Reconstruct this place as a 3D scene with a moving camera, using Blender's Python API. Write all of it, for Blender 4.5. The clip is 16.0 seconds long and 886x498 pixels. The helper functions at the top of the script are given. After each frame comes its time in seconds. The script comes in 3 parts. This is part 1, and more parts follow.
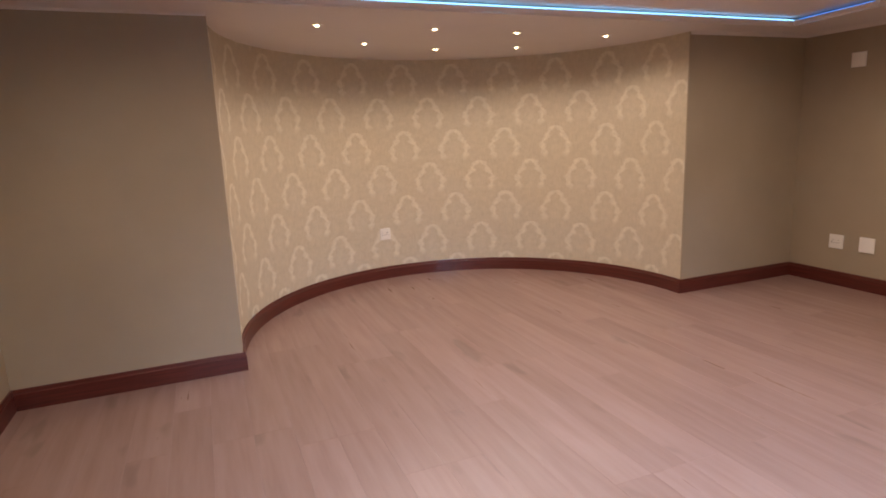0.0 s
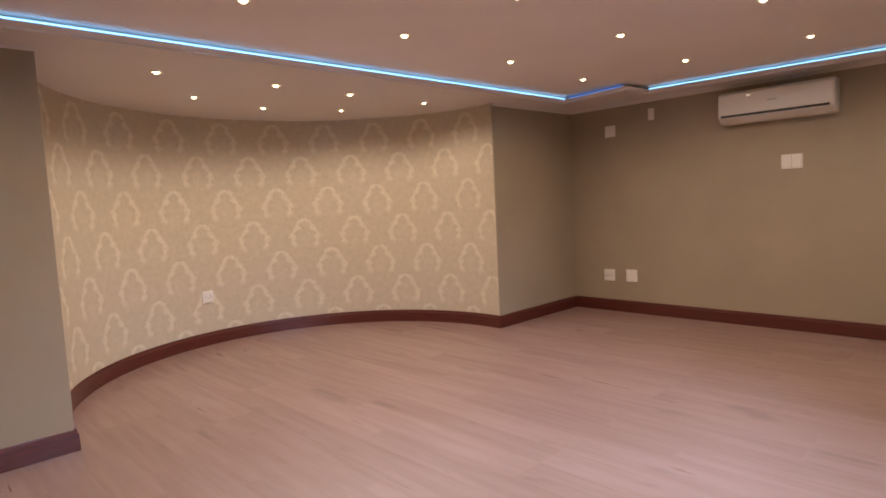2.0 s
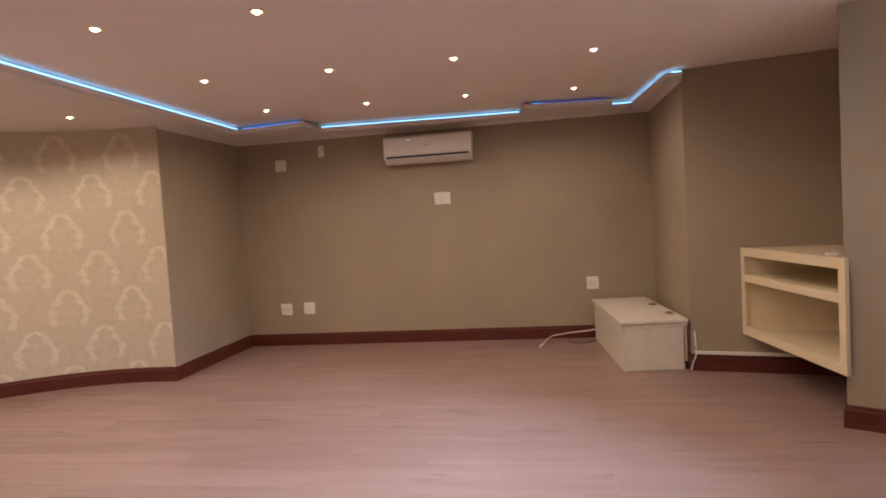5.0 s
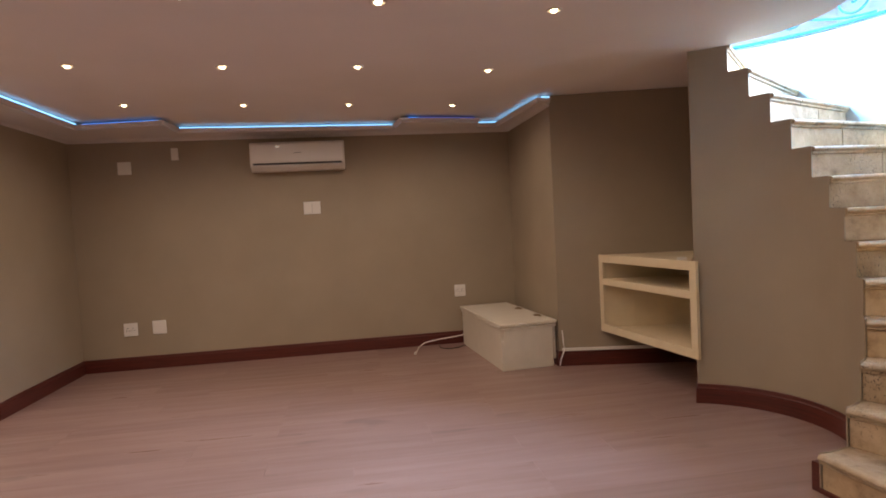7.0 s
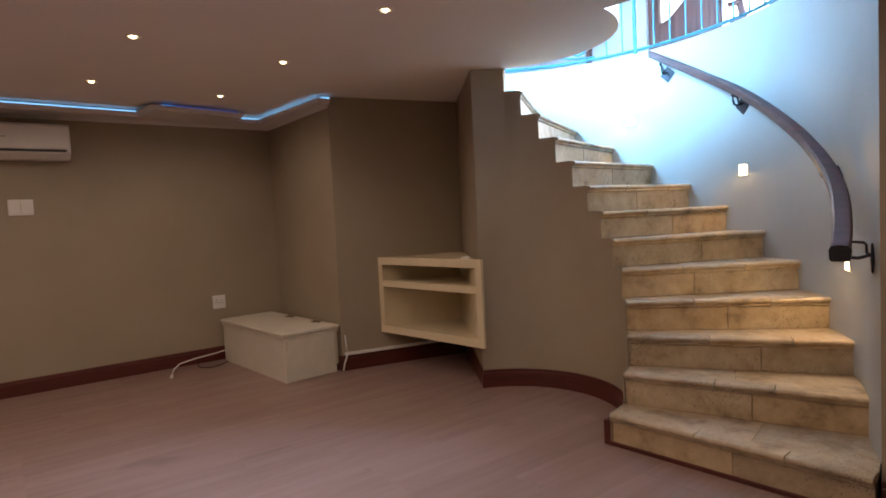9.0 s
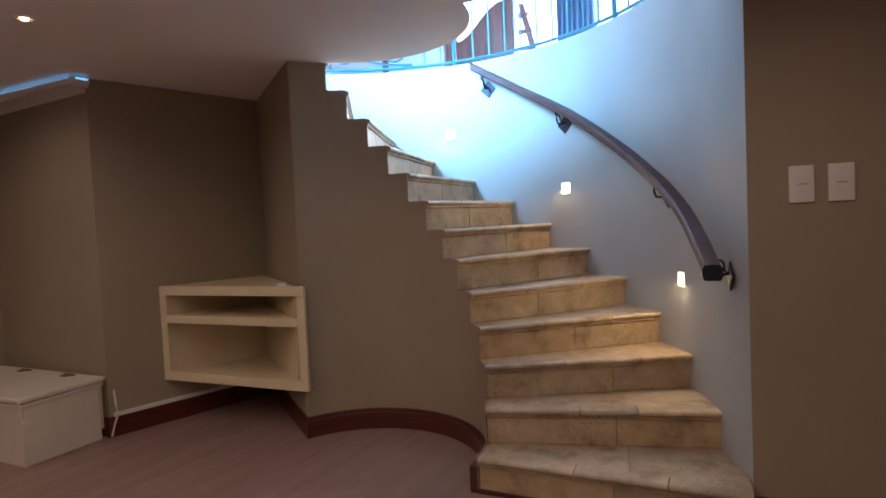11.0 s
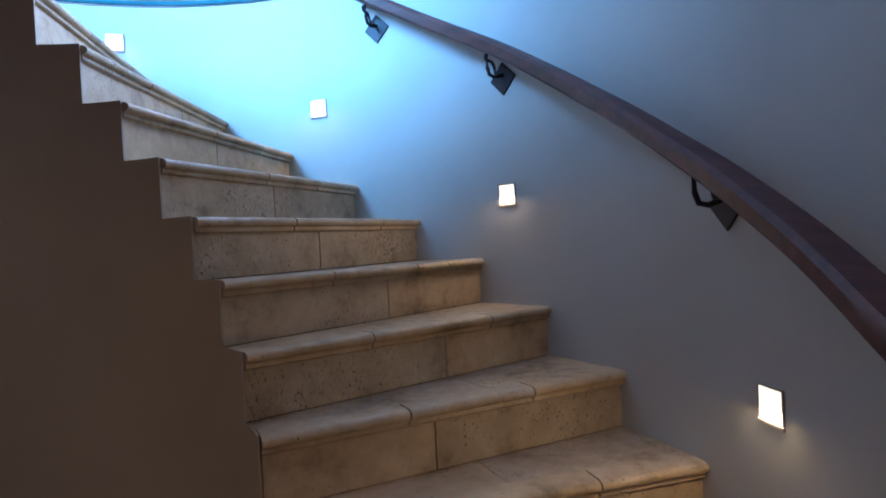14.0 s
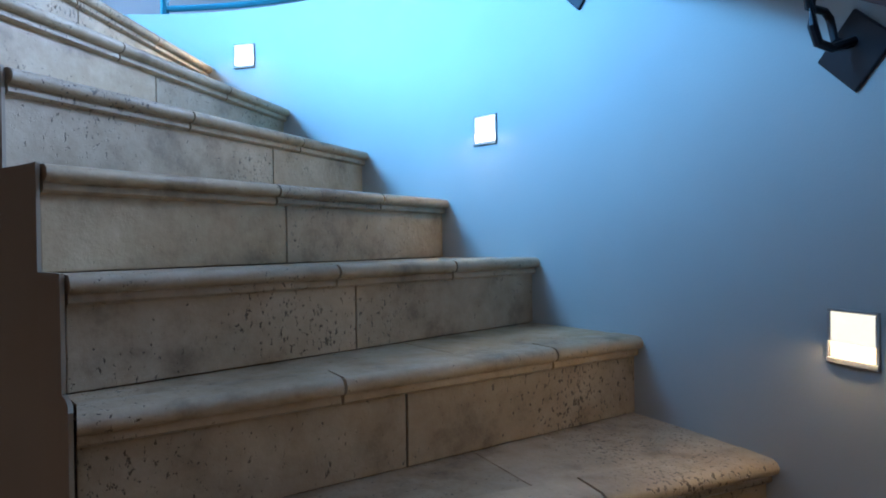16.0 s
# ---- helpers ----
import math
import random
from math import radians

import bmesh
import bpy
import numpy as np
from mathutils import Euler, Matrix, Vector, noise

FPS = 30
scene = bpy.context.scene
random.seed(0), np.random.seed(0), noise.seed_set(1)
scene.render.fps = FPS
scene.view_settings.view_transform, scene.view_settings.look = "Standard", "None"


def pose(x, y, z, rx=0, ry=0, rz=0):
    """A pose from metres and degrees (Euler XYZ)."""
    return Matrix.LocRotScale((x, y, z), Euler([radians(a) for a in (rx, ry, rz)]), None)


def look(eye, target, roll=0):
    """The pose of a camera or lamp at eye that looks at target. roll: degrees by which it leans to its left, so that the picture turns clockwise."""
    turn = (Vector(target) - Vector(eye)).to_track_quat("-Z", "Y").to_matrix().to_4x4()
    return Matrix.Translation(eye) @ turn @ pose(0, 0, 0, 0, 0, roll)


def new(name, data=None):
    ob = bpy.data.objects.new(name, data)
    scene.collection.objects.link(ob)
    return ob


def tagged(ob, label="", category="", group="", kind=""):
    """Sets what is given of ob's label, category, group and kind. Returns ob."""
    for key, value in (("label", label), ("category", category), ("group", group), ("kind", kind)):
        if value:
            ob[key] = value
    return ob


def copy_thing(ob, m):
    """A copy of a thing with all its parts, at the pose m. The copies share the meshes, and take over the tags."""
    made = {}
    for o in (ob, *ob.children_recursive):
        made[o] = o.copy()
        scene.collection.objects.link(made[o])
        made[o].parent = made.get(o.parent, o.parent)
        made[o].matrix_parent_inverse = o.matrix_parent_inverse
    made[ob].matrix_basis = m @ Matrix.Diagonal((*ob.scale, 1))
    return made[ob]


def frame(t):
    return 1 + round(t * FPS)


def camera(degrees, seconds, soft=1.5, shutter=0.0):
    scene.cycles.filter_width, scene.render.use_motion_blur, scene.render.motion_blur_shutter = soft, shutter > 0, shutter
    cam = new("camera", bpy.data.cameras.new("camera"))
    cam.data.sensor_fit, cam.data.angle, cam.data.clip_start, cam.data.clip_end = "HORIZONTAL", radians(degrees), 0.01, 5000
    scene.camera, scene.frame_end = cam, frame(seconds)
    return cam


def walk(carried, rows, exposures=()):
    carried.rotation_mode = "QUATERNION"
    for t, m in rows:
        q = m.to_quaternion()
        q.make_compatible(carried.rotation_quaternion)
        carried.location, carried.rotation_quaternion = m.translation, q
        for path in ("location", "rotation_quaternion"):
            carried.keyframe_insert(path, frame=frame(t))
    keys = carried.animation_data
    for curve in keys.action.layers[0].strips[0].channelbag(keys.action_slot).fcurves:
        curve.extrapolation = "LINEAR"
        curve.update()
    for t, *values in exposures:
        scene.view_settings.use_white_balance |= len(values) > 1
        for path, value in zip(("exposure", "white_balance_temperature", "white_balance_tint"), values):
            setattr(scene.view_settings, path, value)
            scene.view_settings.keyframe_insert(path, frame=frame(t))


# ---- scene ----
cam = camera(74.3, 16.0, soft=1.8)
PATH = [
    (0, (0.524, 0.492, 1.462), (1.258, 2.311, 1.076), -2.3),
    (0.5, (0.35, 0.559, 1.452), (1.242, 2.329, 1.186), -2.5),
    (1, (0.196, 0.579, 1.35), (1.236, 2.272, 1.125), -2.8),
    (1.5, (0.075, 0.547, 1.315), (1.273, 2.134, 1.104), -2.9),
    (2, (-0.04, 0.578, 1.296), (1.342, 2.014, 1.129), -2.9),
    (2.5, (-0.137, 0.648, 1.286), (1.418, 1.901, 1.177), -3.2),
    (3, (-0.181, 0.717, 1.27), (1.51, 1.782, 1.176), -3.3),
    (3.5, (-0.228, 0.794, 1.267), (1.568, 1.671, 1.183), -3.4),
    (4, (-0.247, 0.942, 1.255), (1.632, 1.624, 1.17), -3.3),
    (4.5, (-0.258, 1.071, 1.259), (1.68, 1.557, 1.164), -3.4),
    (7, (-0.326, 1.751, 1.254), (1.649, 1.444, 1.166), -3.0),
    (7.5, (-0.312, 1.889, 1.251), (1.622, 1.386, 1.162), -2.9),
    (8, (-0.248, 2.024, 1.235), (1.628, 1.337, 1.143), -2.8),
    (8.5, (-0.145, 2.185, 1.233), (1.605, 1.222, 1.137), -2.7),
    (9, (-0.001, 2.301, 1.242), (1.586, 1.088, 1.132), -2.8),
    (9.5, (0.124, 2.296, 1.212), (1.554, 0.902, 1.106), -2.7),
    (10, (0.306, 2.348, 1.23), (1.563, 0.796, 1.121), -2.7),
    (12.5, (1.002, 1.415, 1.302), (1.867, -0.387, 1.226), -2.9),
    (13, (1.062, 1.065, 1.302), (1.927, -0.737, 1.236), -2.9),
    (13.5, (1.095, 0.673, 1.294), (1.977, -1.122, 1.257), -3.0),
    (14, (1.146, 0.303, 1.293), (2.054, -1.479, 1.272), -3.0),
    (14.5, (1.214, -0.058, 1.308), (2.235, -1.779, 1.3), -2.9),
    (15, (1.312, -0.33, 1.355), (2.527, -1.918, 1.361), -2.8),
    (15.5, (1.434, -0.571, 1.479), (2.877, -1.956, 1.479), -2.1),
    (16, (1.593, -0.740, 1.611), (3.183, -1.954, 1.597), -0.8),
]
EXPOSURES = [(0, 0.0, 6500, 10), (4.5, 0.08, 6500, 10), (7, -0.3, 6500, 10), (8.5, -0.75, 6500, 10), (10, -0.95, 6500, 10), (12.5, -1.5, 5500, 17), (14, -2.05, 5450, 15), (15, -2.25, 5500, 14), (16, -2.55, 5350, 8)]
walk(cam, [(t, look(eye, target, roll)) for t, eye, target, roll in PATH], EXPOSURES)

# ---- world, daylight and exposure ----
world = bpy.data.worlds.new("sky")
scene.world = world
world.use_nodes = True
wn = world.node_tree
sky = wn.nodes.new("ShaderNodeTexSky")
sky.sky_type, sky.sun_disc = "NISHITA", False
sky.sun_elevation, sky.sun_rotation = radians(48), radians(20)
wn.links.new(sky.outputs[0], wn.nodes["Background"].inputs[0])
wn.nodes["Background"].inputs[1].default_value = 0.12


def daylight(name, at, aim, w, h, watts, colour, spread=110):
    """An area lamp that throws sky light, standing in an upstairs opening."""
    data = bpy.data.lights.new(name, "AREA")
    data.shape, data.size, data.size_y, data.energy, data.color = "RECTANGLE", w, h, watts, colour
    data.spread = radians(spread)
    ob = new(name, data)
    ob.matrix_world = look(at, aim)
    return ob


# plan: stairwell centre, radii, riser
CX, CY, RIN, ROUT, RISE = 2.55, -0.15, 0.67, 1.745, 0.175
A1 = 184.3
ANGLES = (184.3, 199.0, 211.5, 222.3, 232.8, 243.6, 254.2, 264.6, 275.0, 285.7, 296.0, 306.3, 316.3, 327.5)   # each riser's bearing
CEIL, SOFFIT, UPPER = 2.265, 2.187, 2.45
NX, NY, NR = 2.48, 4.44, 1.835          # wallpapered niche

SPOT_WATTS, NICHE_WATTS = 14.6, 15.0
WARM = (1.0, 0.785, 0.64)
# blue fill lamp added upstairs on the north, brightening the stair drum
daylight("north_fill_lamp", (3.9, 1.38, 3.8), (3.4, -1.6, 2.05), 1.8, 1.8, 430, (0.21, 0.56, 1.0), 58)
daylight("door_daylight", (1.95, -4.3, 3.95), (2.3, -0.6, 2.1), 1.85, 2.4, 1450, (0.50, 0.66, 1.0), 110)

# ---- materials ----


def shader(name, rough=0.5, metal=0.0):
    m = bpy.data.materials.new(name)
    m.use_nodes = True
    nt = m.node_tree
    b = nt.nodes["Principled BSDF"]
    b.inputs["Roughness"].default_value, b.inputs["Metallic"].default_value = rough, metal
    return m, nt, b


def node(nt, kind, **values):
    n = nt.nodes.new(kind)
    for k, v in values.items():
        n.inputs[k.replace("_", " ")].default_value = v
    return n


def ramp(nt, src, stops):
    r = nt.nodes.new("ShaderNodeValToRGB")
    while len(r.color_ramp.elements) < len(stops):
        r.color_ramp.elements.new(0.5)
    for e, (p, c) in zip(r.color_ramp.elements, stops):
        e.position, e.color = p, (*c, 1)
    nt.links.new(src, r.inputs[0])
    return r.outputs[0]


def coords(nt, scale=(1, 1, 1), kind="Object"):
    tc = nt.nodes.new("ShaderNodeTexCoord")
    mp = nt.nodes.new("ShaderNodeMapping")
    mp.inputs["Scale"].default_value = scale
    nt.links.new(tc.outputs[kind], mp.inputs[0])
    return mp.outputs[0]


def noise_tex(nt, vec, scale, detail=4.0, rough=0.55):
    n = node(nt, "ShaderNodeTexNoise", Scale=scale, Detail=detail, Roughness=rough)
    nt.links.new(vec, n.inputs["Vector"])
    return n.outputs[0]


def bump(nt, b, height, strength, dist=0.01):
    n = node(nt, "ShaderNodeBump", Strength=strength, Distance=dist)
    nt.links.new(height, n.inputs["Height"])
    nt.links.new(n.outputs[0], b.inputs["Normal"])


def mix(nt, fac, a, c, mode="MIX"):
    n = nt.nodes.new("ShaderNodeMix")
    n.data_type, n.blend_type = "RGBA", mode
    for sock, v in ((n.inputs[0], fac), (n.inputs[6], a), (n.inputs[7], c)):
        if isinstance(v, bpy.types.NodeSocket):
            nt.links.new(v, sock)
        else:
            sock.default_value = v if isinstance(v, float) else (*v, 1)
    return n.outputs[2]


def paint(name, colour, rough=0.6, vary=0.12, grain=0.15, size=900.0):
    """Rolled wall paint: faint clouding and roller stipple."""
    m, nt, b = shader(name, rough)
    v = coords(nt)
    dark = tuple(c * (1 - vary) for c in colour)
    col = ramp(nt, noise_tex(nt, v, 1.7, 5), [(0.3, dark), (0.7, colour)])
    nt.links.new(col, b.inputs["Base Color"])
    bump(nt, b, noise_tex(nt, v, size * 0.2, 3), grain, 0.002)
    return m


def plain(name, colour, rough=0.4, metal=0.0, vary=0.1):
    m, nt, b = shader(name, rough, metal)
    v = coords(nt)
    dark = tuple(c * (1 - vary) for c in colour)
    nt.links.new(ramp(nt, noise_tex(nt, v, 9.0, 5), [(0.3, dark), (0.7, colour)]), b.inputs["Base Color"])
    return m


def glow(name, colour, strength):
    m, nt, b = shader(name)
    b.inputs["Base Color"].default_value = (*colour, 1)
    b.inputs["Emission Color"].default_value = (*colour, 1)
    b.inputs["Emission Strength"].default_value = strength
    return m


def wood(name, light, dark, axis, rough=0.35, fine=1.0):
    """Wood with its grain along one axis (0 x, 1 y, 2 z, 3 level)."""
    m, nt, b = shader(name, rough)
    sc = [14.0 * fine] * 3
    if axis == 3:          # along any wall
        sc = [2.0, 2.0, 60.0]
    else:
        sc[axis] = 0.9 * fine
    v = coords(nt, sc)
    n1 = noise_tex(nt, v, 1.6, 8, 0.6)
    nt.links.new(ramp(nt, n1, [(0.3, dark), (0.7, light)]), b.inputs["Base Color"])
    bump(nt, b, n1, 0.12, 0.003)
    return m


def laminate():
    """Pale pinkish oak laminate: long grain, grey knots, each board its own tone."""
    m, nt, b = shader("oak_laminate", 0.34)
    info = nt.nodes.new("ShaderNodeObjectInfo")
    tc = nt.nodes.new("ShaderNodeTexCoord")
    add = nt.nodes.new("ShaderNodeVectorMath")
    add.operation = "MULTIPLY_ADD"
    add.inputs[1].default_value = (1, 1, 1)
    cmb = nt.nodes.new("ShaderNodeCombineXYZ")
    mul = nt.nodes.new("ShaderNodeMath")
    mul.operation = "MULTIPLY"
    mul.inputs[1].default_value = 40.0
    nt.links.new(info.outputs["Random"], mul.inputs[0])
    for k in range(3):
        nt.links.new(mul.outputs[0], cmb.inputs[k])
    nt.links.new(tc.outputs["Object"], add.inputs[0])
    nt.links.new(cmb.outputs[0], add.inputs[2])
    mp = nt.nodes.new("ShaderNodeMapping")
    mp.inputs["Scale"].default_value = (11.0, 0.8, 1.0)
    nt.links.new(add.outputs[0], mp.inputs[0])
    g = noise_tex(nt, mp.outputs[0], 1.5, 7, 0.6)
    col = ramp(nt, g, [(0.22, (0.255, 0.158, 0.130)), (0.5, (0.305, 0.200, 0.170)), (0.78, (0.345, 0.238, 0.206))])
    tone = ramp(nt, info.outputs["Random"], [(0.0, (0.88, 0.865, 0.85)), (1.0, (1.0, 1.0, 1.0))])
    col = mix(nt, 1.0, col, tone, "MULTIPLY")
    kp = nt.nodes.new("ShaderNodeMapping")
    kp.inputs["Scale"].default_value = (2.6, 0.9, 1.0)
    nt.links.new(add.outputs[0], kp.inputs[0])
    k = noise_tex(nt, kp.outputs[0], 2.2, 2, 0.5)
    kn = ramp(nt, k, [(0.66, (0, 0, 0)), (0.74, (0.6, 0.6, 0.6))])
    col = mix(nt, kn, col, (0.17, 0.115, 0.095))
    nt.links.new(col, b.inputs["Base Color"])
    rr = ramp(nt, g, [(0.3, (0.36,) * 3), (0.7, (0.27,) * 3)])
    nt.links.new(rr, b.inputs["Roughness"])
    bump(nt, b, g, 0.06, 0.002)
    return m


def travertine():
    """Honey travertine with pits and dirty patches; each stone its own tone."""
    m, nt, b = shader("travertine", 0.5)
    tc = nt.nodes.new("ShaderNodeTexCoord")
    info = nt.nodes.new("ShaderNodeObjectInfo")
    v = tc.outputs["Object"]
    n1 = noise_tex(nt, v, 6.5, 8, 0.68)
    col = ramp(nt, n1, [(0.30, (0.22, 0.165, 0.11)), (0.45, (0.45, 0.35, 0.235)), (0.72, (0.62, 0.51, 0.37))])
    tone = ramp(nt, info.outputs["Random"], [(0.0, (0.98, 0.88, 0.72)), (0.45, (0.95, 0.92, 0.88)), (1.0, (0.78, 0.75, 0.71))])
    col = mix(nt, 1.0, col, tone, "MULTIPLY")
    mp = nt.nodes.new("ShaderNodeMapping")
    mp.inputs["Scale"].default_value = (1.0, 1.0, 0.6)
    nt.links.new(v, mp.inputs[0])
    p = noise_tex(nt, mp.outputs[0], 140.0, 3, 0.6)
    where = noise_tex(nt, v, 3.3, 2)
    pits = nt.nodes.new("ShaderNodeMath")
    pits.operation = "MULTIPLY_ADD"
    nt.links.new(where, pits.inputs[0])
    pits.inputs[1].default_value = 0.4
    each = nt.nodes.new("ShaderNodeMath")
    each.operation = "MULTIPLY_ADD"
    nt.links.new(info.outputs["Random"], each.inputs[0])
    each.inputs[1].default_value = 0.06
    nt.links.new(p, each.inputs[2])
    nt.links.new(each.outputs[0], pits.inputs[2])
    pm = ramp(nt, pits.outputs[0], [(0.88, (0, 0, 0)), (0.93, (0.8, 0.8, 0.8))])
    col = mix(nt, pm, col, (0.06, 0.045, 0.03))
    nt.links.new(col, b.inputs["Base Color"])
    inv = ramp(nt, pits.outputs[0], [(0.87, (1, 1, 1)), (0.95, (0, 0, 0))])
    worn = noise_tex(nt, v, 22.0, 5, 0.6)
    relief = nt.nodes.new("ShaderNodeMath")
    relief.operation = "MULTIPLY_ADD"
    nt.links.new(worn, relief.inputs[0])
    relief.inputs[1].default_value = 0.9
    nt.links.new(inv, relief.inputs[2])
    bump(nt, b, relief.outputs[0], 0.6, 0.006)
    nt.links.new(ramp(nt, worn, [(0.35, (0.62,) * 3), (0.65, (0.36,) * 3)]), b.inputs["Roughness"])
    return m


def damask():
    """Woven wallpaper with pale ogee medallions in a half-drop repeat, 0.53 x 0.655 m."""
    m, nt, b = shader("damask_wallpaper", 0.6)
    uv = nt.nodes.new("ShaderNodeUVMap")
    sep = nt.nodes.new("ShaderNodeSeparateXYZ")
    nt.links.new(uv.outputs[0], sep.inputs[0])

    def op(kind, a, c=0.0, d=0.0):
        n = nt.nodes.new("ShaderNodeMath")
        n.operation = kind
        for s, val in zip(n.inputs, (a, c, d)):
            if isinstance(val, bpy.types.NodeSocket):
                nt.links.new(val, s)
            else:
                s.default_value = val
        return n.outputs[0]

    wob = noise_tex(nt, uv.outputs[0], 30.0, 4, 0.65)
    wobble = op("MULTIPLY", op("SUBTRACT", wob, 0.5), 0.07)

    def medallion(u0, z0):
        # metres from the medallion's middle line, and below its tip
        x = op("MULTIPLY", op("SUBTRACT", op("FRACT", op("ADD", op("DIVIDE", op("SUBTRACT", sep.outputs[0], u0), 0.53), 20.5)), 0.5), 0.53)
        y = op("MULTIPLY", op("FRACT", op("ADD", op("DIVIDE", op("SUBTRACT", z0, sep.outputs[1]), 0.655), 20.0)), 0.655)
        ax = op("ADD", op("ABSOLUTE", x), wobble)
        k = op("DIVIDE", y, 0.325)
        # ogee: a pointed tip, shoulders, a waist drawn in again at the foot
        lobe = op("MULTIPLY", op("SINE", op("MULTIPLY", op("POWER", op("MINIMUM", op("DIVIDE", k, 0.34), 1.0), 0.8), 1.57)), 0.082)
        shoulder = op("MULTIPLY", op("MINIMUM", op("MAXIMUM", op("DIVIDE", op("SUBTRACT", k, 0.33), 0.16), 0.0), 1.0), 0.052)
        taper = op("MULTIPLY", op("MAXIMUM", op("SUBTRACT", k, 0.62), 0.0), 0.085)
        w = op("SUBTRACT", op("ADD", lobe, shoulder), taper)
        thick = op("ADD", 0.026, op("MULTIPLY", op("SINE", op("MULTIPLY", k, 24.0)), 0.009))
        d = op("DIVIDE", op("ABSOLUTE", op("SUBTRACT", ax, w)), thick)
        line = op("MINIMUM", op("MAXIMUM", op("MULTIPLY", op("SUBTRACT", 1.4, d), 1.1), 0.0), 1.0)
        line = op("MULTIPLY", line, op("MINIMUM", op("MAXIMUM", op("MULTIPLY", op("SUBTRACT", 1.0, k), 6.0), 0.0), 1.0))
        # a faint bouquet inside
        e = op("ADD", op("POWER", op("DIVIDE", ax, 0.075), 2.0), op("POWER", op("DIVIDE", op("SUBTRACT", y, 0.24), 0.15), 2.0))
        inner = op("MULTIPLY", op("MAXIMUM", op("SUBTRACT", 1.0, e), 0.0), 0.16)
        return op("MAXIMUM", line, inner)

    pat = op("MAXIMUM", medallion(1.034, 1.83), medallion(1.299, 1.503))
    brk = noise_tex(nt, uv.outputs[0], 34.0, 4, 0.7)
    pat = op("MULTIPLY", pat, op("MINIMUM", op("MAXIMUM", op("SUBTRACT", op("MULTIPLY", brk, 2.2), 0.25), 0.25), 1.0))
    mp = nt.nodes.new("ShaderNodeMapping")
    mp.inputs["Scale"].default_value = (210.0, 9.0, 1.0)
    nt.links.new(uv.outputs[0], mp.inputs[0])
    slub = noise_tex(nt, mp.outputs[0], 1.0, 4)
    base = ramp(nt, slub, [(0.3, (0.50, 0.43, 0.32)), (0.7, (0.565, 0.49, 0.37))])
    cloud = ramp(nt, noise_tex(nt, uv.outputs[0], 16.0, 5, 0.7), [(0.3, (0.9, 0.9, 0.89)), (0.7, (1.06, 1.05, 1.02))])
    col = mix(nt, 1.0, mix(nt, pat, base, (0.655, 0.595, 0.475)), cloud, "MULTIPLY")
    nt.links.new(col, b.inputs["Base Color"])
    nt.links.new(ramp(nt, pat, [(0.0, (0.65,) * 3), (1.0, (0.4,) * 3)]), b.inputs["Roughness"])
    bump(nt, b, slub, 0.1, 0.002)
    return m


TAUPE = paint("taupe_wall_paint", (0.352, 0.286, 0.203), 0.55)
GREY = paint("pale_grey_stair_paint", (0.415, 0.42, 0.395), 0.5)
WHITE = paint("white_ceiling_paint", (0.88, 0.825, 0.775), 0.6, 0.05)
CORNICE = paint("white_cornice_paint", (0.72, 0.68, 0.66), 0.5, 0.05)
UPWHITE = paint("white_upstairs_paint", (0.7, 0.7, 0.69), 0.6, 0.05)
MAHOG_X = wood("mahogany_skirting", (0.118, 0.023, 0.016), (0.050, 0.010, 0.007), 3, 0.3, 0.5)
RAILWOOD = wood("mahogany_handrail", (0.12, 0.040, 0.033), (0.036, 0.012, 0.011), 0, 0.5, 1.2)
BROWN = wood("brown_door_wood", (0.20, 0.075, 0.05), (0.09, 0.03, 0.022), 2, 0.35)
LAMINATE = laminate()
STONE = travertine()
MORTAR = plain("dark_grout", (0.10, 0.075, 0.05), 0.9)
PAPER = damask()
CREAM = plain("cream_painted_board", (0.72, 0.61, 0.41), 0.4, 0, 0.07)
CHESTW = plain("off_white_painted_wood", (0.69, 0.63, 0.52), 0.4, 0, 0.07)
PLASTIC = plain("white_plastic", (0.76, 0.73, 0.68), 0.35, 0, 0.03)
SEAM = plain("grey_plastic_seam", (0.35, 0.33, 0.30), 0.5)
# near-black: stands for shade inside slots and socket holes, and colours a cord
SLOT = plain("dark_slot", (0.03, 0.028, 0.026), 0.5)
BLACK = plain("black_wrought_iron", (0.025, 0.025, 0.03), 0.45, 0.6)
BRASS = plain("aged_brass", (0.30, 0.20, 0.09), 0.4, 1.0)
TEAL = plain("teal_painted_iron", (0.03, 0.15, 0.19), 0.4, 0.2)
LEDBLUE = glow("blue_led", (0.26, 0.60, 1.0), 2.8)
LEDDIM = glow("dim_blue_led", (0.10, 0.34, 1.0), 1.2)
# weak emission added to lift the dark slot along the second jog
FAINTGLOW = glow("faint_blue_glow", (0.16, 0.22, 0.8), 0.4)
BULB = glow("warm_bulb", (1.0, 0.74, 0.42), 12.0)
STEPGLOW = glow("warm_step_light", (1.0, 0.80, 0.52), 7.0)
GLARE = glow("bright_sky_backdrop", (0.82, 0.95, 1.0), 5.0)

# ---- mesh helpers ----


def mesh_of(bm, name, mat):
    me = bpy.data.meshes.new(name)
    bmesh.ops.recalc_face_normals(bm, faces=bm.faces)
    bm.to_mesh(me)
    bm.free()
    for m in (mat if isinstance(mat, (list, tuple)) else [mat]):
        me.materials.append(m)
    return me


def part(name, bm, material, parent=None, label=""):
    ob = new(name, mesh_of(bm, name, material))
    if parent is not None:
        ob.parent = parent
    if label:
        tagged(ob, label)
    return ob


def structure(name, bm, material, label, category):
    return tagged(part(name, bm, material), label, category, kind="structure")


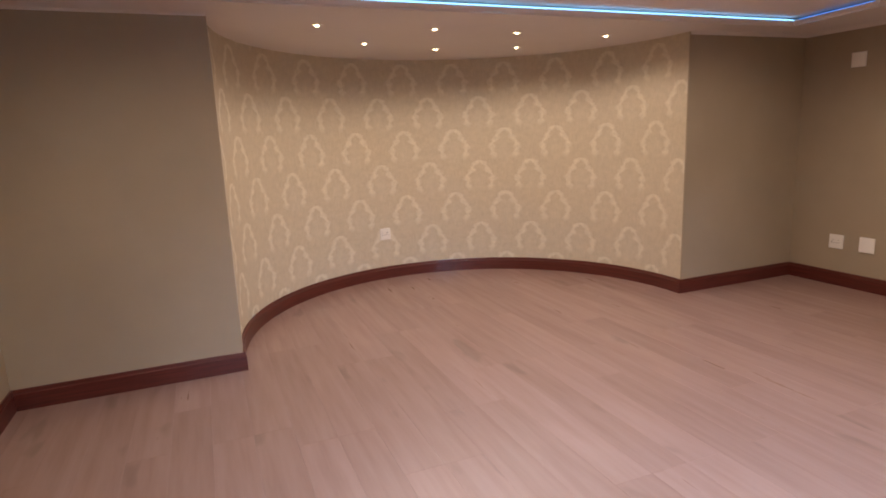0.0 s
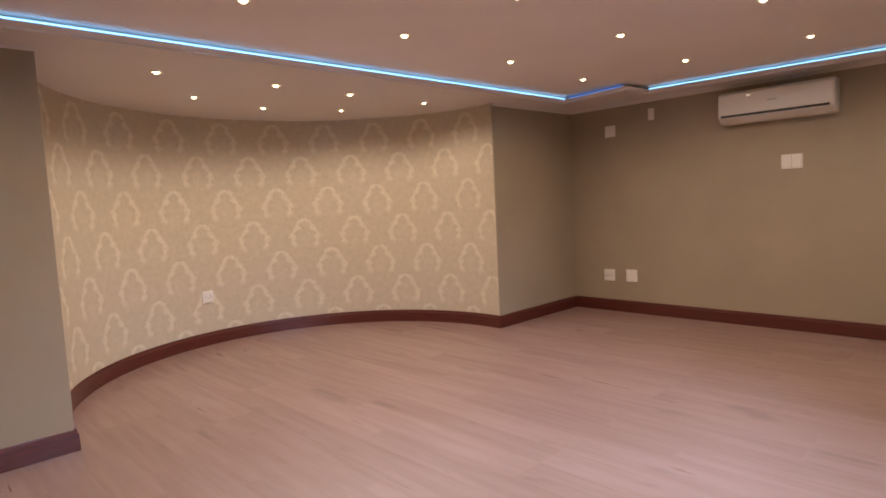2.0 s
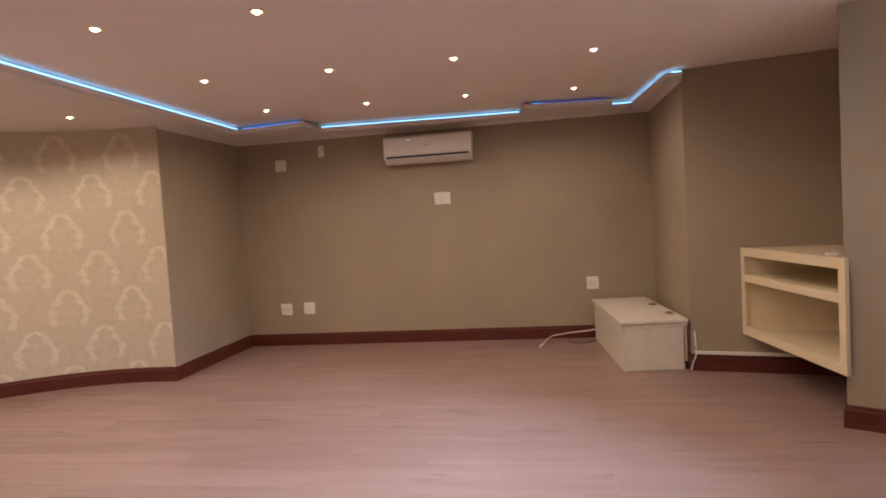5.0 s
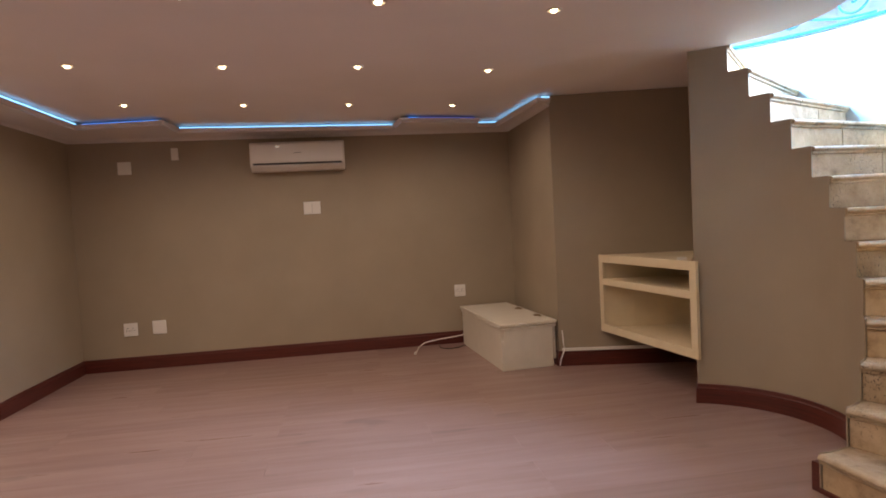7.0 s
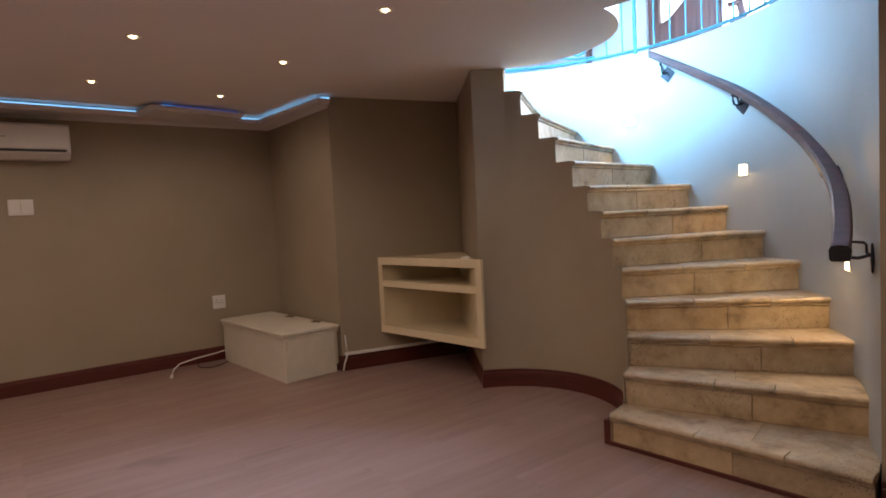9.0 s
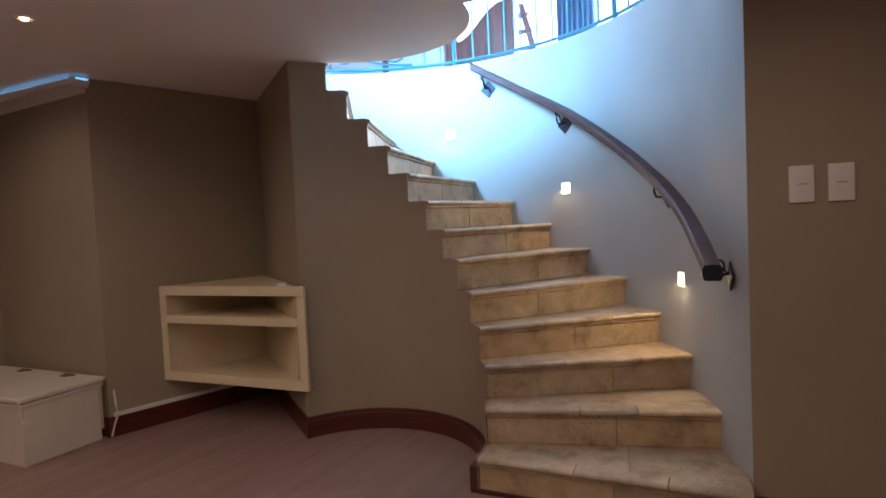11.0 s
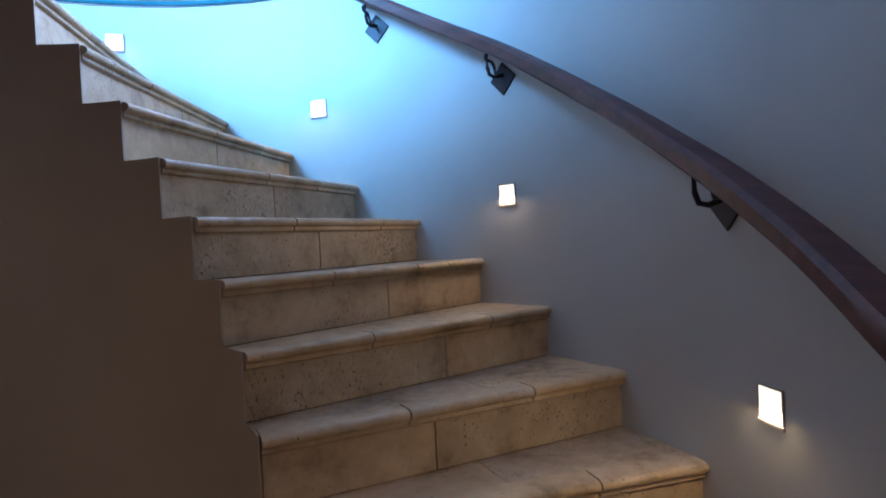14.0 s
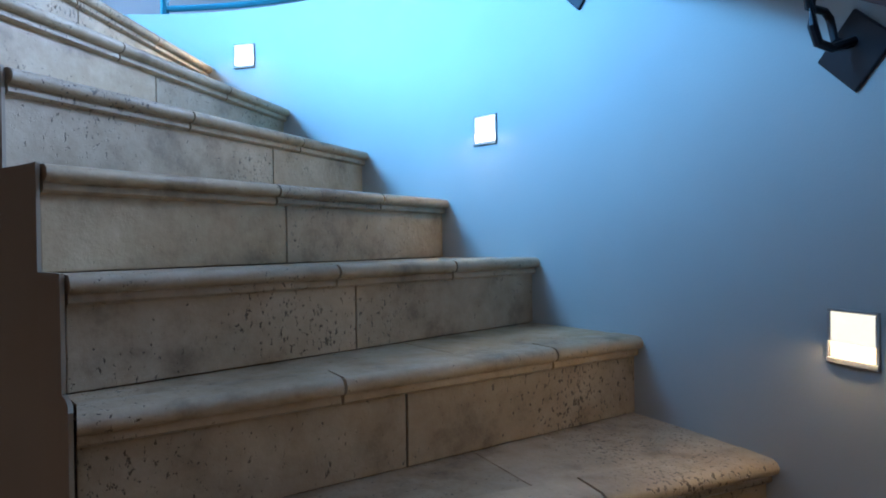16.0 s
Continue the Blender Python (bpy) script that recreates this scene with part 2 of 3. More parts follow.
def thing(name, at, label, category, group="", turn=0.0):
    ob = new(name)
    ob.empty_display_size = 0.1
    ob.matrix_basis = pose(*at, 0, 0, turn)
    return tagged(ob, label, category, group)


def box(x0, x1, y0, y1, z0, z1, bevel=0.0, seg=2, bm=None):
    bm = bm or bmesh.new()
    got = bmesh.ops.create_cube(bm, size=1.0)
    bmesh.ops.transform(bm, matrix=Matrix.Translation(((x0 + x1) / 2, (y0 + y1) / 2, (z0 + z1) / 2)) @ Matrix.Diagonal((x1 - x0, y1 - y0, z1 - z0, 1)), verts=got["verts"])
    if bevel:
        es = {e for v in got["verts"] for e in v.link_edges}
        bmesh.ops.bevel(bm, geom=list(es), offset=bevel, segments=seg, affect="EDGES", profile=0.5)
    return bm


def prism(poly, z0, z1, bm=None):
    bm = bm or bmesh.new()
    lo = [bm.verts.new((x, y, z0)) for x, y in poly]
    hi = [bm.verts.new((x, y, z1)) for x, y in poly]
    n = len(poly)
    bm.faces.new(lo[::-1])
    bm.faces.new(hi)
    for i in range(n):
        bm.faces.new((lo[i], lo[(i + 1) % n], hi[(i + 1) % n], hi[i]))
    return bm


def polar(r, a, cx=CX, cy=CY):
    return (cx + r * math.cos(radians(a)), cy + r * math.sin(radians(a)))


def arc(cx, cy, r, a0, a1, n):
    return [polar(r, a0 + (a1 - a0) * i / n, cx, cy) for i in range(n + 1)]


def ring_wall(cx, cy, r0, r1, a0, a1, z0, z1, n, bm=None):
    return prism(arc(cx, cy, r0, a0, a1, n) + arc(cx, cy, r1, a1, a0, n), z0, z1, bm)


def sweep(path, profile, bm=None, closed=False):
    """Sweeps a profile of (offset to the right of the path, z) along a plan polyline, with mitres."""
    bm = bm or bmesh.new()
    pts = [Vector((x, y)) for x, y in path]
    rings = []
    for i, p in enumerate(pts):
        d0 = (p - pts[i - 1]).normalized() if i else (pts[1] - p).normalized()
        d1 = (pts[i + 1] - p).normalized() if i < len(pts) - 1 else d0
        n0, n1 = Vector((d0.y, -d0.x)), Vector((d1.y, -d1.x))
        m = (n0 + n1).normalized()
        m = m / max(0.35, m.dot(n0))
        rings.append([bm.verts.new((p.x + m.x * o, p.y + m.y * o, z)) for o, z in profile])
    k = len(profile)
    for a, c in zip(rings, rings[1:]):
        for j in range(k):
            bm.faces.new((a[j], a[(j + 1) % k], c[(j + 1) % k], c[j]))
    bm.faces.new(rings[0])
    bm.faces.new(rings[-1][::-1])
    return bm


def tube(points, r, seg=8, bm=None, ry=None):
    """A round bar through the points."""
    bm = bm or bmesh.new()
    pts = [Vector(p) for p in points]
    rings = []
    for i, p in enumerate(pts):
        d = (pts[min(i + 1, len(pts) - 1)] - pts[max(i - 1, 0)]).normalized()
        side = d.cross(Vector((0, 0, 1)))
        side = side.normalized() if side.length > 1e-3 else Vector((1, 0, 0))
        up = side.cross(d).normalized()
        rings.append([bm.verts.new(p + side * (r * math.cos(math.tau * j / seg)) + up * ((ry or r) * math.sin(math.tau * j / seg))) for j in range(seg)])
    for a, c in zip(rings, rings[1:]):
        for j in range(seg):
            bm.faces.new((a[j], a[(j + 1) % seg], c[(j + 1) % seg], c[j]))
    bm.faces.new(rings[0][::-1])
    bm.faces.new(rings[-1])
    return bm


def lathe(profile, seg=24, bm=None):
    """Revolves (r, z) about the z axis."""
    bm = bm or bmesh.new()
    rings = [[bm.verts.new((max(r, 1e-4) * math.cos(math.tau * j / seg), max(r, 1e-4) * math.sin(math.tau * j / seg), z)) for j in range(seg)] for r, z in profile]
    for a, c in zip(rings, rings[1:]):
        for j in range(seg):
            bm.faces.new((a[j], a[(j + 1) % seg], c[(j + 1) % seg], c[j]))
    bm.faces.new(rings[0])
    bm.faces.new(rings[-1])
    return bm


def smooth(ob, angle=40):
    for p in ob.data.polygons:
        p.use_smooth = True
    ob.data.set_sharp_from_angle(angle=radians(angle))
    return ob


# ---- walls, floor and ceiling ----
WX, NYW, EX, SY = -0.62, 4.33, 5.66, 0.07
TOPZ = 2.262
N0, N1 = 183.15, -3.15      # the ends of the niche's arc
RECESS = [(4.37, SY), (4.11, -1.07), (3.16, -0.43)]

structure("wall_north_left", box(WX - 0.2, NX - NR, NYW, NYW + 0.2, 0, TOPZ), TAUPE, "taupe painted wall beside the wallpapered niche", "wall")
structure("wall_north_right", box(NX + NR, EX + 0.2, NYW, NYW + 0.2, 0, TOPZ), TAUPE, "taupe painted wall beside the wallpapered niche", "wall")
structure("wall_east", box(EX, EX + 0.2, -1.4, NYW, 0, TOPZ), TAUPE, "taupe painted wall behind the air conditioner", "wall")
structure("wall_south", box(4.37, EX, SY - 0.2, SY, 0, TOPZ), TAUPE, "short taupe painted wall behind the white chest", "wall")
smooth(structure("wall_recess", sweep(RECESS, [(0, 0), (0, TOPZ), (-0.03, TOPZ), (-0.03, 0)]), TAUPE, "curved taupe painted wall of the recess under the stairs", "wall"), 40)
structure("wall_west", box(WX - 0.2, WX, 3.0, NYW, 0, TOPZ), TAUPE, "taupe painted return wall", "wall")
structure("wall_west_return", box(-1.5, WX - 0.2, 3.0, 3.2, 0, TOPZ), TAUPE, "taupe painted return wall", "wall")
structure("wall_west_back", box(-1.7, -1.5, -1.4, 3.2, 0, TOPZ), TAUPE, "taupe painted wall at the back of the room", "wall")
structure("wall_stair_front", prism([(0.757, -0.385), (-1.5, -0.85), (-1.5, -1.05), (0.757, -0.55)], 0, TOPZ), TAUPE, "taupe painted wall beside the foot of the stairs", "wall")

# niche wall, with wallpaper laid out by arc length
bm = bmesh.new()
uvl = bm.loops.layers.uv.new("UVMap")
SEG = 72
cols = []
for i in range(SEG + 1):
    a = N0 + (N1 - N0) * i / SEG
    (x0, y0), (x1, y1) = polar(NR, a, NX, NY), polar(NR + 0.15, a, NX, NY)
    cols.append((radians(a) * NR, [bm.verts.new(p) for p in ((x0, y0, 0), (x0, y0, TOPZ), (x1, y1, TOPZ), (x1, y1, 0))]))
for (u0, a), (u1, c) in zip(cols, cols[1:]):
    for j in range(4):
        fc = bm.faces.new((a[j], a[(j + 1) % 4], c[(j + 1) % 4], c[j]))
        for lp in fc.loops:
            lp[uvl].uv = (u0 if lp.vert in a else u1, lp.vert.co.z)
bm.faces.new(cols[0][1])
bm.faces.new(cols[-1][1])
smooth(structure("wall_niche", bm, PAPER, "curved niche wall in beige damask wallpaper with pale medallions", "wall"), 60)

# stairwell: outer drum, which eases outwards at its foot, and stepped inner wall
DRUM = [187.9 + i * (328 - 187.9) / 60 for i in range(61)]


def drum(a):
    return ROUT + 0.07 * max(0.0, (201 - a) / 13.1) ** 2


smooth(structure("wall_stair_outer", prism([polar(drum(a), a) for a in DRUM] + [polar(drum(a) + 0.18, a) for a in DRUM[::-1]], 0, 2.47), GREY, "curved pale grey stairwell wall lit by daylight", "wall"), 30)
bm = bmesh.new()
for n in range(1, 13):
    ring_wall(CX, CY, RIN - 0.007, RIN - 0.001, ANGLES[n - 1] - 0.8, ANGLES[n] - 0.8, 0, RISE * n + 0.002, 4, bm)
ring_wall(CX, CY, RIN - 0.007, RIN - 0.001, ANGLES[12] - 0.8, 335, 0, TOPZ, 6, bm)
bmesh.ops.remove_doubles(bm, verts=bm.verts, dist=0.0005)
smooth(structure("wall_stair_inner", bm, TAUPE, "curved taupe wall stepping up under the stairs", "wall"), 25)

# slab over the room, open above the stairs
X0, X1, Y0, Y1 = -1.7, 6.0, -4.2, 6.6


def reach(a):
    c, s = math.cos(radians(a)), math.sin(radians(a))
    ks = []
    if abs(c) > 1e-6:
        ks.append(((X1 if c > 0 else X0) - CX) / c)
    if abs(s) > 1e-6:
        ks.append(((Y1 if s > 0 else Y0) - CY) / s)
    return min(ks)


def slab(z0, z1, lip=0.0):
    bm = bmesh.new()
    cuts = {i * 4.0 for i in range(90)} | {189.0, 328.0}
    cuts |= {math.degrees(math.atan2(y - CY, x - CX)) % 360 for x in (X0, X1) for y in (Y0, Y1)}
    cuts = sorted(cuts) + [360.0]
    for a, c in zip(cuts, cuts[1:]):
        mid = (a + c) / 2
        if 189 < mid < 328:
            prism([(CX, CY), polar(RIN - lip, a), polar(RIN - lip, c)], z0, z1, bm)
            prism([polar(ROUT + 0.16, a), polar(reach(a), a), polar(reach(c), c), polar(ROUT + 0.16, c)], z0, z1, bm)
        else:
            prism([(CX, CY), polar(reach(a), a), polar(reach(c), c)], z0, z1, bm)
    bmesh.ops.remove_doubles(bm, verts=bm.verts, dist=0.0005)
    seen, kill = {}, []
    for fc in bm.faces:
        seen.setdefault(tuple(sorted((round(v.co.x, 3), round(v.co.y, 3), round(v.co.z, 3)) for v in fc.verts)), []).append(fc)
    for group in seen.values():
        if len(group) > 1:
            kill += group
    bmesh.ops.delete(bm, geom=kill, context="FACES")
    return bm


structure("ceiling", slab(CEIL, UPPER - 0.012), WHITE, "white plastered ceiling with a curved edge at the stairwell", "ceiling")
structure("floor_upper", slab(UPPER - 0.008, UPPER), UPWHITE, "pale upstairs floor round the stairwell", "floor")

# dropped cornice border, whose lip carries the light strip
COVE = [(WX, 3.99), (5.06, 4.0), (4.93, 3.27), (5.33, 3.25), (5.45, 1.27), (5.08, 1.23), (5.20, 0.49), (5.46, 0.46), (5.46, 0.24), (4.34, 0.17), (4.34, SY)]
bm = prism([(WX, 3.99), *COVE[1:], (EX, SY), (EX, NYW), (NX + NR, NYW)] + arc(NX, NY, NR, -3.4, 183.4, 60) + [(NX - NR, NYW), (WX, NYW)], SOFFIT + 0.012, SOFFIT + 0.05)
structure("cornice", bm, CORNICE, "white dropped cornice border and niche soffit", "cornice")
bm = sweep(COVE, [(0.015, SOFFIT + 0.052), (-0.02, SOFFIT + 0.052), (-0.02, SOFFIT + 0.03), (-0.005, SOFFIT + 0.02), (0.03, SOFFIT + 0.046)])
structure("trim_cornice_lip", bm, CORNICE, "moulded white lip of the cornice", "trim")
bm = sweep([(WX, NYW), (NX - NR, NYW)], [(0, SOFFIT), (0, SOFFIT + 0.012), (0.02, SOFFIT + 0.012)])
sweep([(NX + NR, NYW), (EX, NYW), (EX, SY), (4.37, SY)], [(0, SOFFIT - 0.012), (0, SOFFIT + 0.012), (0.04, SOFFIT + 0.012), (0.012, SOFFIT - 0.006)], bm)
structure("trim_coving", bm, CORNICE, "white coving where wall meets cornice", "trim")

# blue strip light on the lip, in the runs that glow; the faint run is added
strip = thing("led_strip", (0, 0, 0), "glowing blue LED strip light along the cornice lip", "strip light")
for a, c in (((WX, 3.985), (5.04, 3.993)), ((5.05, 3.93), (4.94, 3.3)), ((5.335, 3.235), (5.445, 1.29)), ((5.085, 1.17), (5.10, 1.08)), ((5.102, 1.07), (5.195, 0.53)), ((5.45, 0.45), (5.45, 0.245)), ((5.43, 0.228), (4.36, 0.158)), ((4.332, 0.15), (4.332, SY + 0.01))):
    dim = a in ((5.05, 3.93), (5.085, 1.17))
    faint = a == (5.102, 1.07)
    top = SOFFIT + (0.0575 if dim else 0.0595)
    part("strip", sweep([a, c], [(0.016, SOFFIT + 0.054), (0.016, top), (0.006, top), (0.006, SOFFIT + 0.054)]), FAINTGLOW if faint else LEDDIM if dim else LEDBLUE, strip)

# mahogany skirting, stepped at its top
SKIRT = [(0.0, 0.0), (0.0, 0.125), (0.008, 0.125), (0.011, 0.116), (0.011, 0.104), (0.017, 0.098), (0.019, 0.0)]
path = [(WX, 3.2), (WX, NYW), polar(NR, N0, NX, NY)] + arc(NX, NY, NR, N0, N1, 60)[1:] + [(EX, NYW), (EX, SY), (4.37, SY)] + RECESS[1:2] + arc(CX, CY, RIN - 0.012, 335, A1 + 2, 30)
smooth(structure("baseboard", sweep(path, SKIRT), MAHOG_X, "dark mahogany skirting board along the walls", "skirting"), 30)
structure("baseboard_stairs", sweep([(-1.5, -0.85), (0.757, -0.385)], [(-o, z) for o, z in SKIRT]), MAHOG_X, "dark mahogany skirting board beside the stairs", "skirting")

# upstairs shell; the north wall and its opening are unseen, added for a lamp
structure("wall_upper_south", box(X0, 1.0, Y0, Y0 + 0.2, UPPER, 5.4), UPWHITE, "white upstairs wall", "wall")
structure("wall_upper_south_right", box(4.07, X1, Y0, Y0 + 0.2, UPPER, 5.4), UPWHITE, "white upstairs wall", "wall")
structure("wall_upper_south_top", box(1.0, 4.07, Y0, Y0 + 0.2, 5.2, 5.4), UPWHITE, "white upstairs wall above the doors", "wall")
for k, (y0, y1, z0, z1) in enumerate(((Y0 + 0.2, 1.4, UPPER, 5.4),)):
    structure("wall_upper_west_%d" % (k + 1), box(X0, X0 + 0.2, y0, y1, z0, z1), UPWHITE, "white upstairs wall", "wall")
structure("wall_upper_east", box(X1 - 0.2, X1, Y0 + 0.2, 1.4, UPPER, 5.4), UPWHITE, "white upstairs wall", "wall")
for k, (x0, x1, z0, z1) in enumerate(((X0, 2.98, UPPER, 5.4), (4.82, X1, UPPER, 5.4), (2.98, 4.82, UPPER, 2.88), (2.98, 4.82, 4.72, 5.4))):
    structure("wall_upper_north_%d" % (k + 1), box(x0, x1, 1.4, 1.6, z0, z1), UPWHITE, "unseen white upstairs wall round the fill lamp opening", "wall")
structure("ceiling_upper", box(X0, X1, Y0, 1.6, 5.4, 5.55), UPWHITE, "white upstairs ceiling", "ceiling")
structure("backdrop", box(-0.4, 5.2, Y0 - 1.5, Y0 - 1.45, 1.5, 6.5), GLARE, "bright overexposed daylight beyond the upstairs doors", "backdrop")

# ---- things in the room ----


def downlight(x, y, z, watts, group, first=None):
    if first is None:
        t = thing("downlight", (x, y, z), "small recessed downlight with a glowing warm bulb and white rim", "downlight", group)
        smooth(part("rim", lathe([(0.017, 0.011), (0.019, 0.002), (0.027, -0.003), (0.034, -0.005), (0.040, -0.003), (0.041, 0.001), (0.041, 0.012)]), PLASTIC, t), 50)
        smooth(part("bulb", lathe([(0.0, -0.012), (0.009, -0.011), (0.015, -0.007), (0.018, 0.0), (0.018, 0.010), (0.0, 0.011)]), BULB, t, "glowing warm bulb"), 50)
    else:
        t = copy_thing(first, pose(x, y, z))
    lamp = bpy.data.lights.get("light_" + group)
    if lamp is None:
        lamp = bpy.data.lights.new("light_" + group, "SPOT")
        lamp.energy, lamp.color, lamp.spot_size, lamp.spot_blend, lamp.shadow_soft_size = watts, WARM, radians(171 if "ceiling" in group else 158), (0.7 if "ceiling" in group else 0.6), 0.03
    light = new("downlight_beam", lamp)
    light.matrix_world = pose(x, y, z - 0.045)
    return t


first = None
# first four and the three after (1.28, 3.2): unseen, added on the grid
for x, y in [(0.22, 3.14), (0.24, 2.32), (0.28, 1.48), (0.34, 0.6), (1.28, 3.2), (1.30, 2.37), (1.34, 1.53), (1.40, 0.66), (2.28, 3.22), (2.31, 2.41), (2.36, 1.57), (2.45, 0.71), (3.35, 3.3), (3.40, 2.46), (3.43, 1.65), (3.55, 0.78), (4.42, 3.38), (4.50, 2.53), (4.56, 1.71), (4.67, 0.83)]:
    got = downlight(x, y, CEIL - 0.002, SPOT_WATTS, "ceiling downlights", first)
    first = first or got
first = None
for x, y in [(1.33, 4.55), (1.84, 5.26), (2.17, 4.56), (2.55, 5.5), (2.86, 4.6), (3.25, 5.3), (3.70, 4.62)]:
    got = downlight(x, y, SOFFIT + 0.010, NICHE_WATTS, "niche downlights", first)
    first = first or got


def air_conditioner():
    t = thing("air_conditioner", (EX, 2.215, 1.972), "white wall-mounted split air conditioner, switched off", "air conditioner")
    w = 0.445
    body = bmesh.new()
    prof = [(0, 0.145), (-0.15, 0.145), (-0.19, 0.12), (-0.20, -0.06), (-0.19, -0.085), (-0.12, -0.132), (0, -0.132)]
    lo = [body.verts.new((x, -w, z)) for x, z in prof]
    hi = [body.verts.new((x, w, z)) for x, z in prof]
    body.faces.new(lo)
    body.faces.new(hi[::-1])
    for i in range(len(prof)):
        body.faces.new((lo[i], hi[i], hi[(i + 1) % len(prof)], lo[(i + 1) % len(prof)]))
    bmesh.ops.bevel(body, geom=body.edges[:], offset=0.012, segments=3, affect="EDGES", profile=0.5)
    smooth(part("body", body, PLASTIC, t), 30)
    part("front_panel", box(-0.207, -0.197, -w + 0.012, w - 0.012, -0.05, 0.118, 0.004), PLASTIC, t)
    part("air_slot", box(-0.203, -0.17, -w + 0.03, w - 0.03, -0.078, -0.060), SLOT, t, "dark air outlet slot")
    part("louvre", box(-0.200, -0.150, -w + 0.05, w - 0.05, -0.094, -0.086, 0.002), PLASTIC, t)
    part("badge", box(-0.2085, -0.206, -0.035, 0.035, 0.026, 0.033), SEAM, t, "small grey maker's badge")
    part("display", box(-0.2085, -0.206, 0.17, 0.2, 0.088, 0.098), glow("standby_light", (1, 0.9, 0.7), 1.2), t, "small lit indicator")
    part("display", box(-0.2085, -0.206, -0.37, -0.34, 0.088, 0.098), PLASTIC, t)


air_conditioner()


def wall_plate(name, at, turn, w, h, kind, label, group="wall plates"):
    """A plate that faces local -y."""
    t = thing(name, at, label, "socket" if kind == "socket" else "switch" if kind == "switch" else "cover plate", group, turn)
    smooth(part("plate", box(-w / 2, w / 2, -0.012, 0.0, -h / 2, h / 2, 0.004, 3), PLASTIC, t), 30)
    if kind == "socket":
        for dx in (-w * 0.2, w * 0.17):
            bm = bmesh.new()
            for px, pz in ((0, 0.014), (-0.011, -0.008), (0.011, -0.008)):
                box(dx + px - 0.0035, dx + px + 0.0035, -0.0132, -0.0115, pz - 0.0035, pz + 0.0035, bm=bm)
            part("socket_holes", bm, SLOT, t)
        part("rocker", box(-w * 0.32, -w * 0.2, -0.016, -0.011, h * 0.2, h * 0.34, 0.002), PLASTIC, t)
        part("rocker", box(w * 0.2, w * 0.32, -0.016, -0.011, h * 0.2, h * 0.34, 0.002), PLASTIC, t)
    elif kind == "switch":
        for dx in (-w * 0.23, w * 0.23):
            part("rocker", box(dx - w * 0.2, dx + w * 0.2, -0.016, -0.011, -h * 0.36, h * 0.36, 0.002), PLASTIC, t)
        part("seam", box(-0.0012, 0.0012, -0.0128, -0.0118, -h * 0.42, h * 0.42), SEAM, t)
    elif kind == "light_switch":
        part("rocker", box(-w * 0.26, w * 0.26, -0.015, -0.011, -h * 0.22, h * 0.22, 0.002), PLASTIC, t)
        part("rocker_seam", box(-w * 0.2, w * 0.2, -0.0158, -0.0146, -0.002, 0.002), SEAM, t)
    return t


wall_plate("wall_socket", (EX, 3.89, 0.39), -90, 0.125, 0.125, "socket", "white double socket plate low on the taupe wall")
wall_plate("cover_plate", (EX, 3.63, 0.395), -90, 0.125, 0.13, "blank", "white blank cover plate low on the taupe wall")
wall_plate("cover_plate", (EX, 3.84, 1.93), -90, 0.12, 0.12, "blank", "white blank cover plate high on the wall")
wall_plate("cover_plate", (EX, 3.38, 2.05), -90, 0.065, 0.115, "blank", "narrow white blank plate below the cornice")
wall_plate("wall_switch", (EX, 2.12, 1.475), -90, 0.165, 0.125, "switch", "white twin switch plate below the air conditioner")
wall_plate("wall_socket", (EX, 0.665, 0.545), -90, 0.115, 0.125, "socket", "white socket plate above the chest")
wall_plate("wall_socket", (*polar(NR - 0.002, 98.5, NX, NY), 0.47), 8.5, 0.115, 0.12, "socket", "white socket plate on the damask wallpaper")
wall_plate("light_switch", (0.577, -0.424, 1.35), 180 + 11.6, 0.085, 0.14, "light_switch", "white light switch beside the stairs")
wall_plate("light_switch", (0.45, -0.45, 1.35), 180 + 11.6, 0.085, 0.14, "light_switch", "white light switch beside the stairs")


def chest():
    t = thing("storage_chest", (4.385, 0.090, 0), "off-white painted low wooden chest with a hinged lid", "chest", turn=4.5)
    L, D = 1.22, 0.485
    part("front_panel", box(0.012, L, D - 0.018, D, 0.0, 0.352, 0.003), CHESTW, t)
    part("end_panel", box(0, 0.018, 0.03, D - 0.02, 0.0, 0.352, 0.003), CHESTW, t)
    part("end_panel", box(L - 0.018, L, 0.0, D - 0.02, 0.0, 0.352, 0.003), CHESTW, t)
    part("corner_strip", box(-0.004, 0.012, D - 0.022, D + 0.003, 0.0, 0.25, 0.002), CHESTW, t)
    part("back_panel", box(0.018, L - 0.018, 0.0, 0.018, 0.06, 0.352), CHESTW, t)
    part("bottom", box(0.018, L - 0.018, 0.018, D - 0.018, 0.02, 0.035), CHESTW, t)
    part("moulding", box(-0.010, L + 0.003, 0.0, D + 0.012, 0.338, 0.362, 0.006, 3), CHESTW, t)
    lid = part("lid", box(-0.020, L + 0.006, -0.004, D + 0.022, 0.366, 0.395, 0.008, 3), CHESTW, t)
    for x in (0.26, 0.73):
        bm = box(x - 0.05, x + 0.05, 0.035, 0.06, 0.395, 0.399)
        box(x - 0.02, x + 0.035, 0.055, 0.085, 0.395, 0.4, bm=bm)
        smooth(part("hinge", tube([(x - 0.05, 0.045, 0.4), (x + 0.05, 0.045, 0.4)], 0.006, 8, bm), BRASS, lid, "aged brass hinge"))


chest()

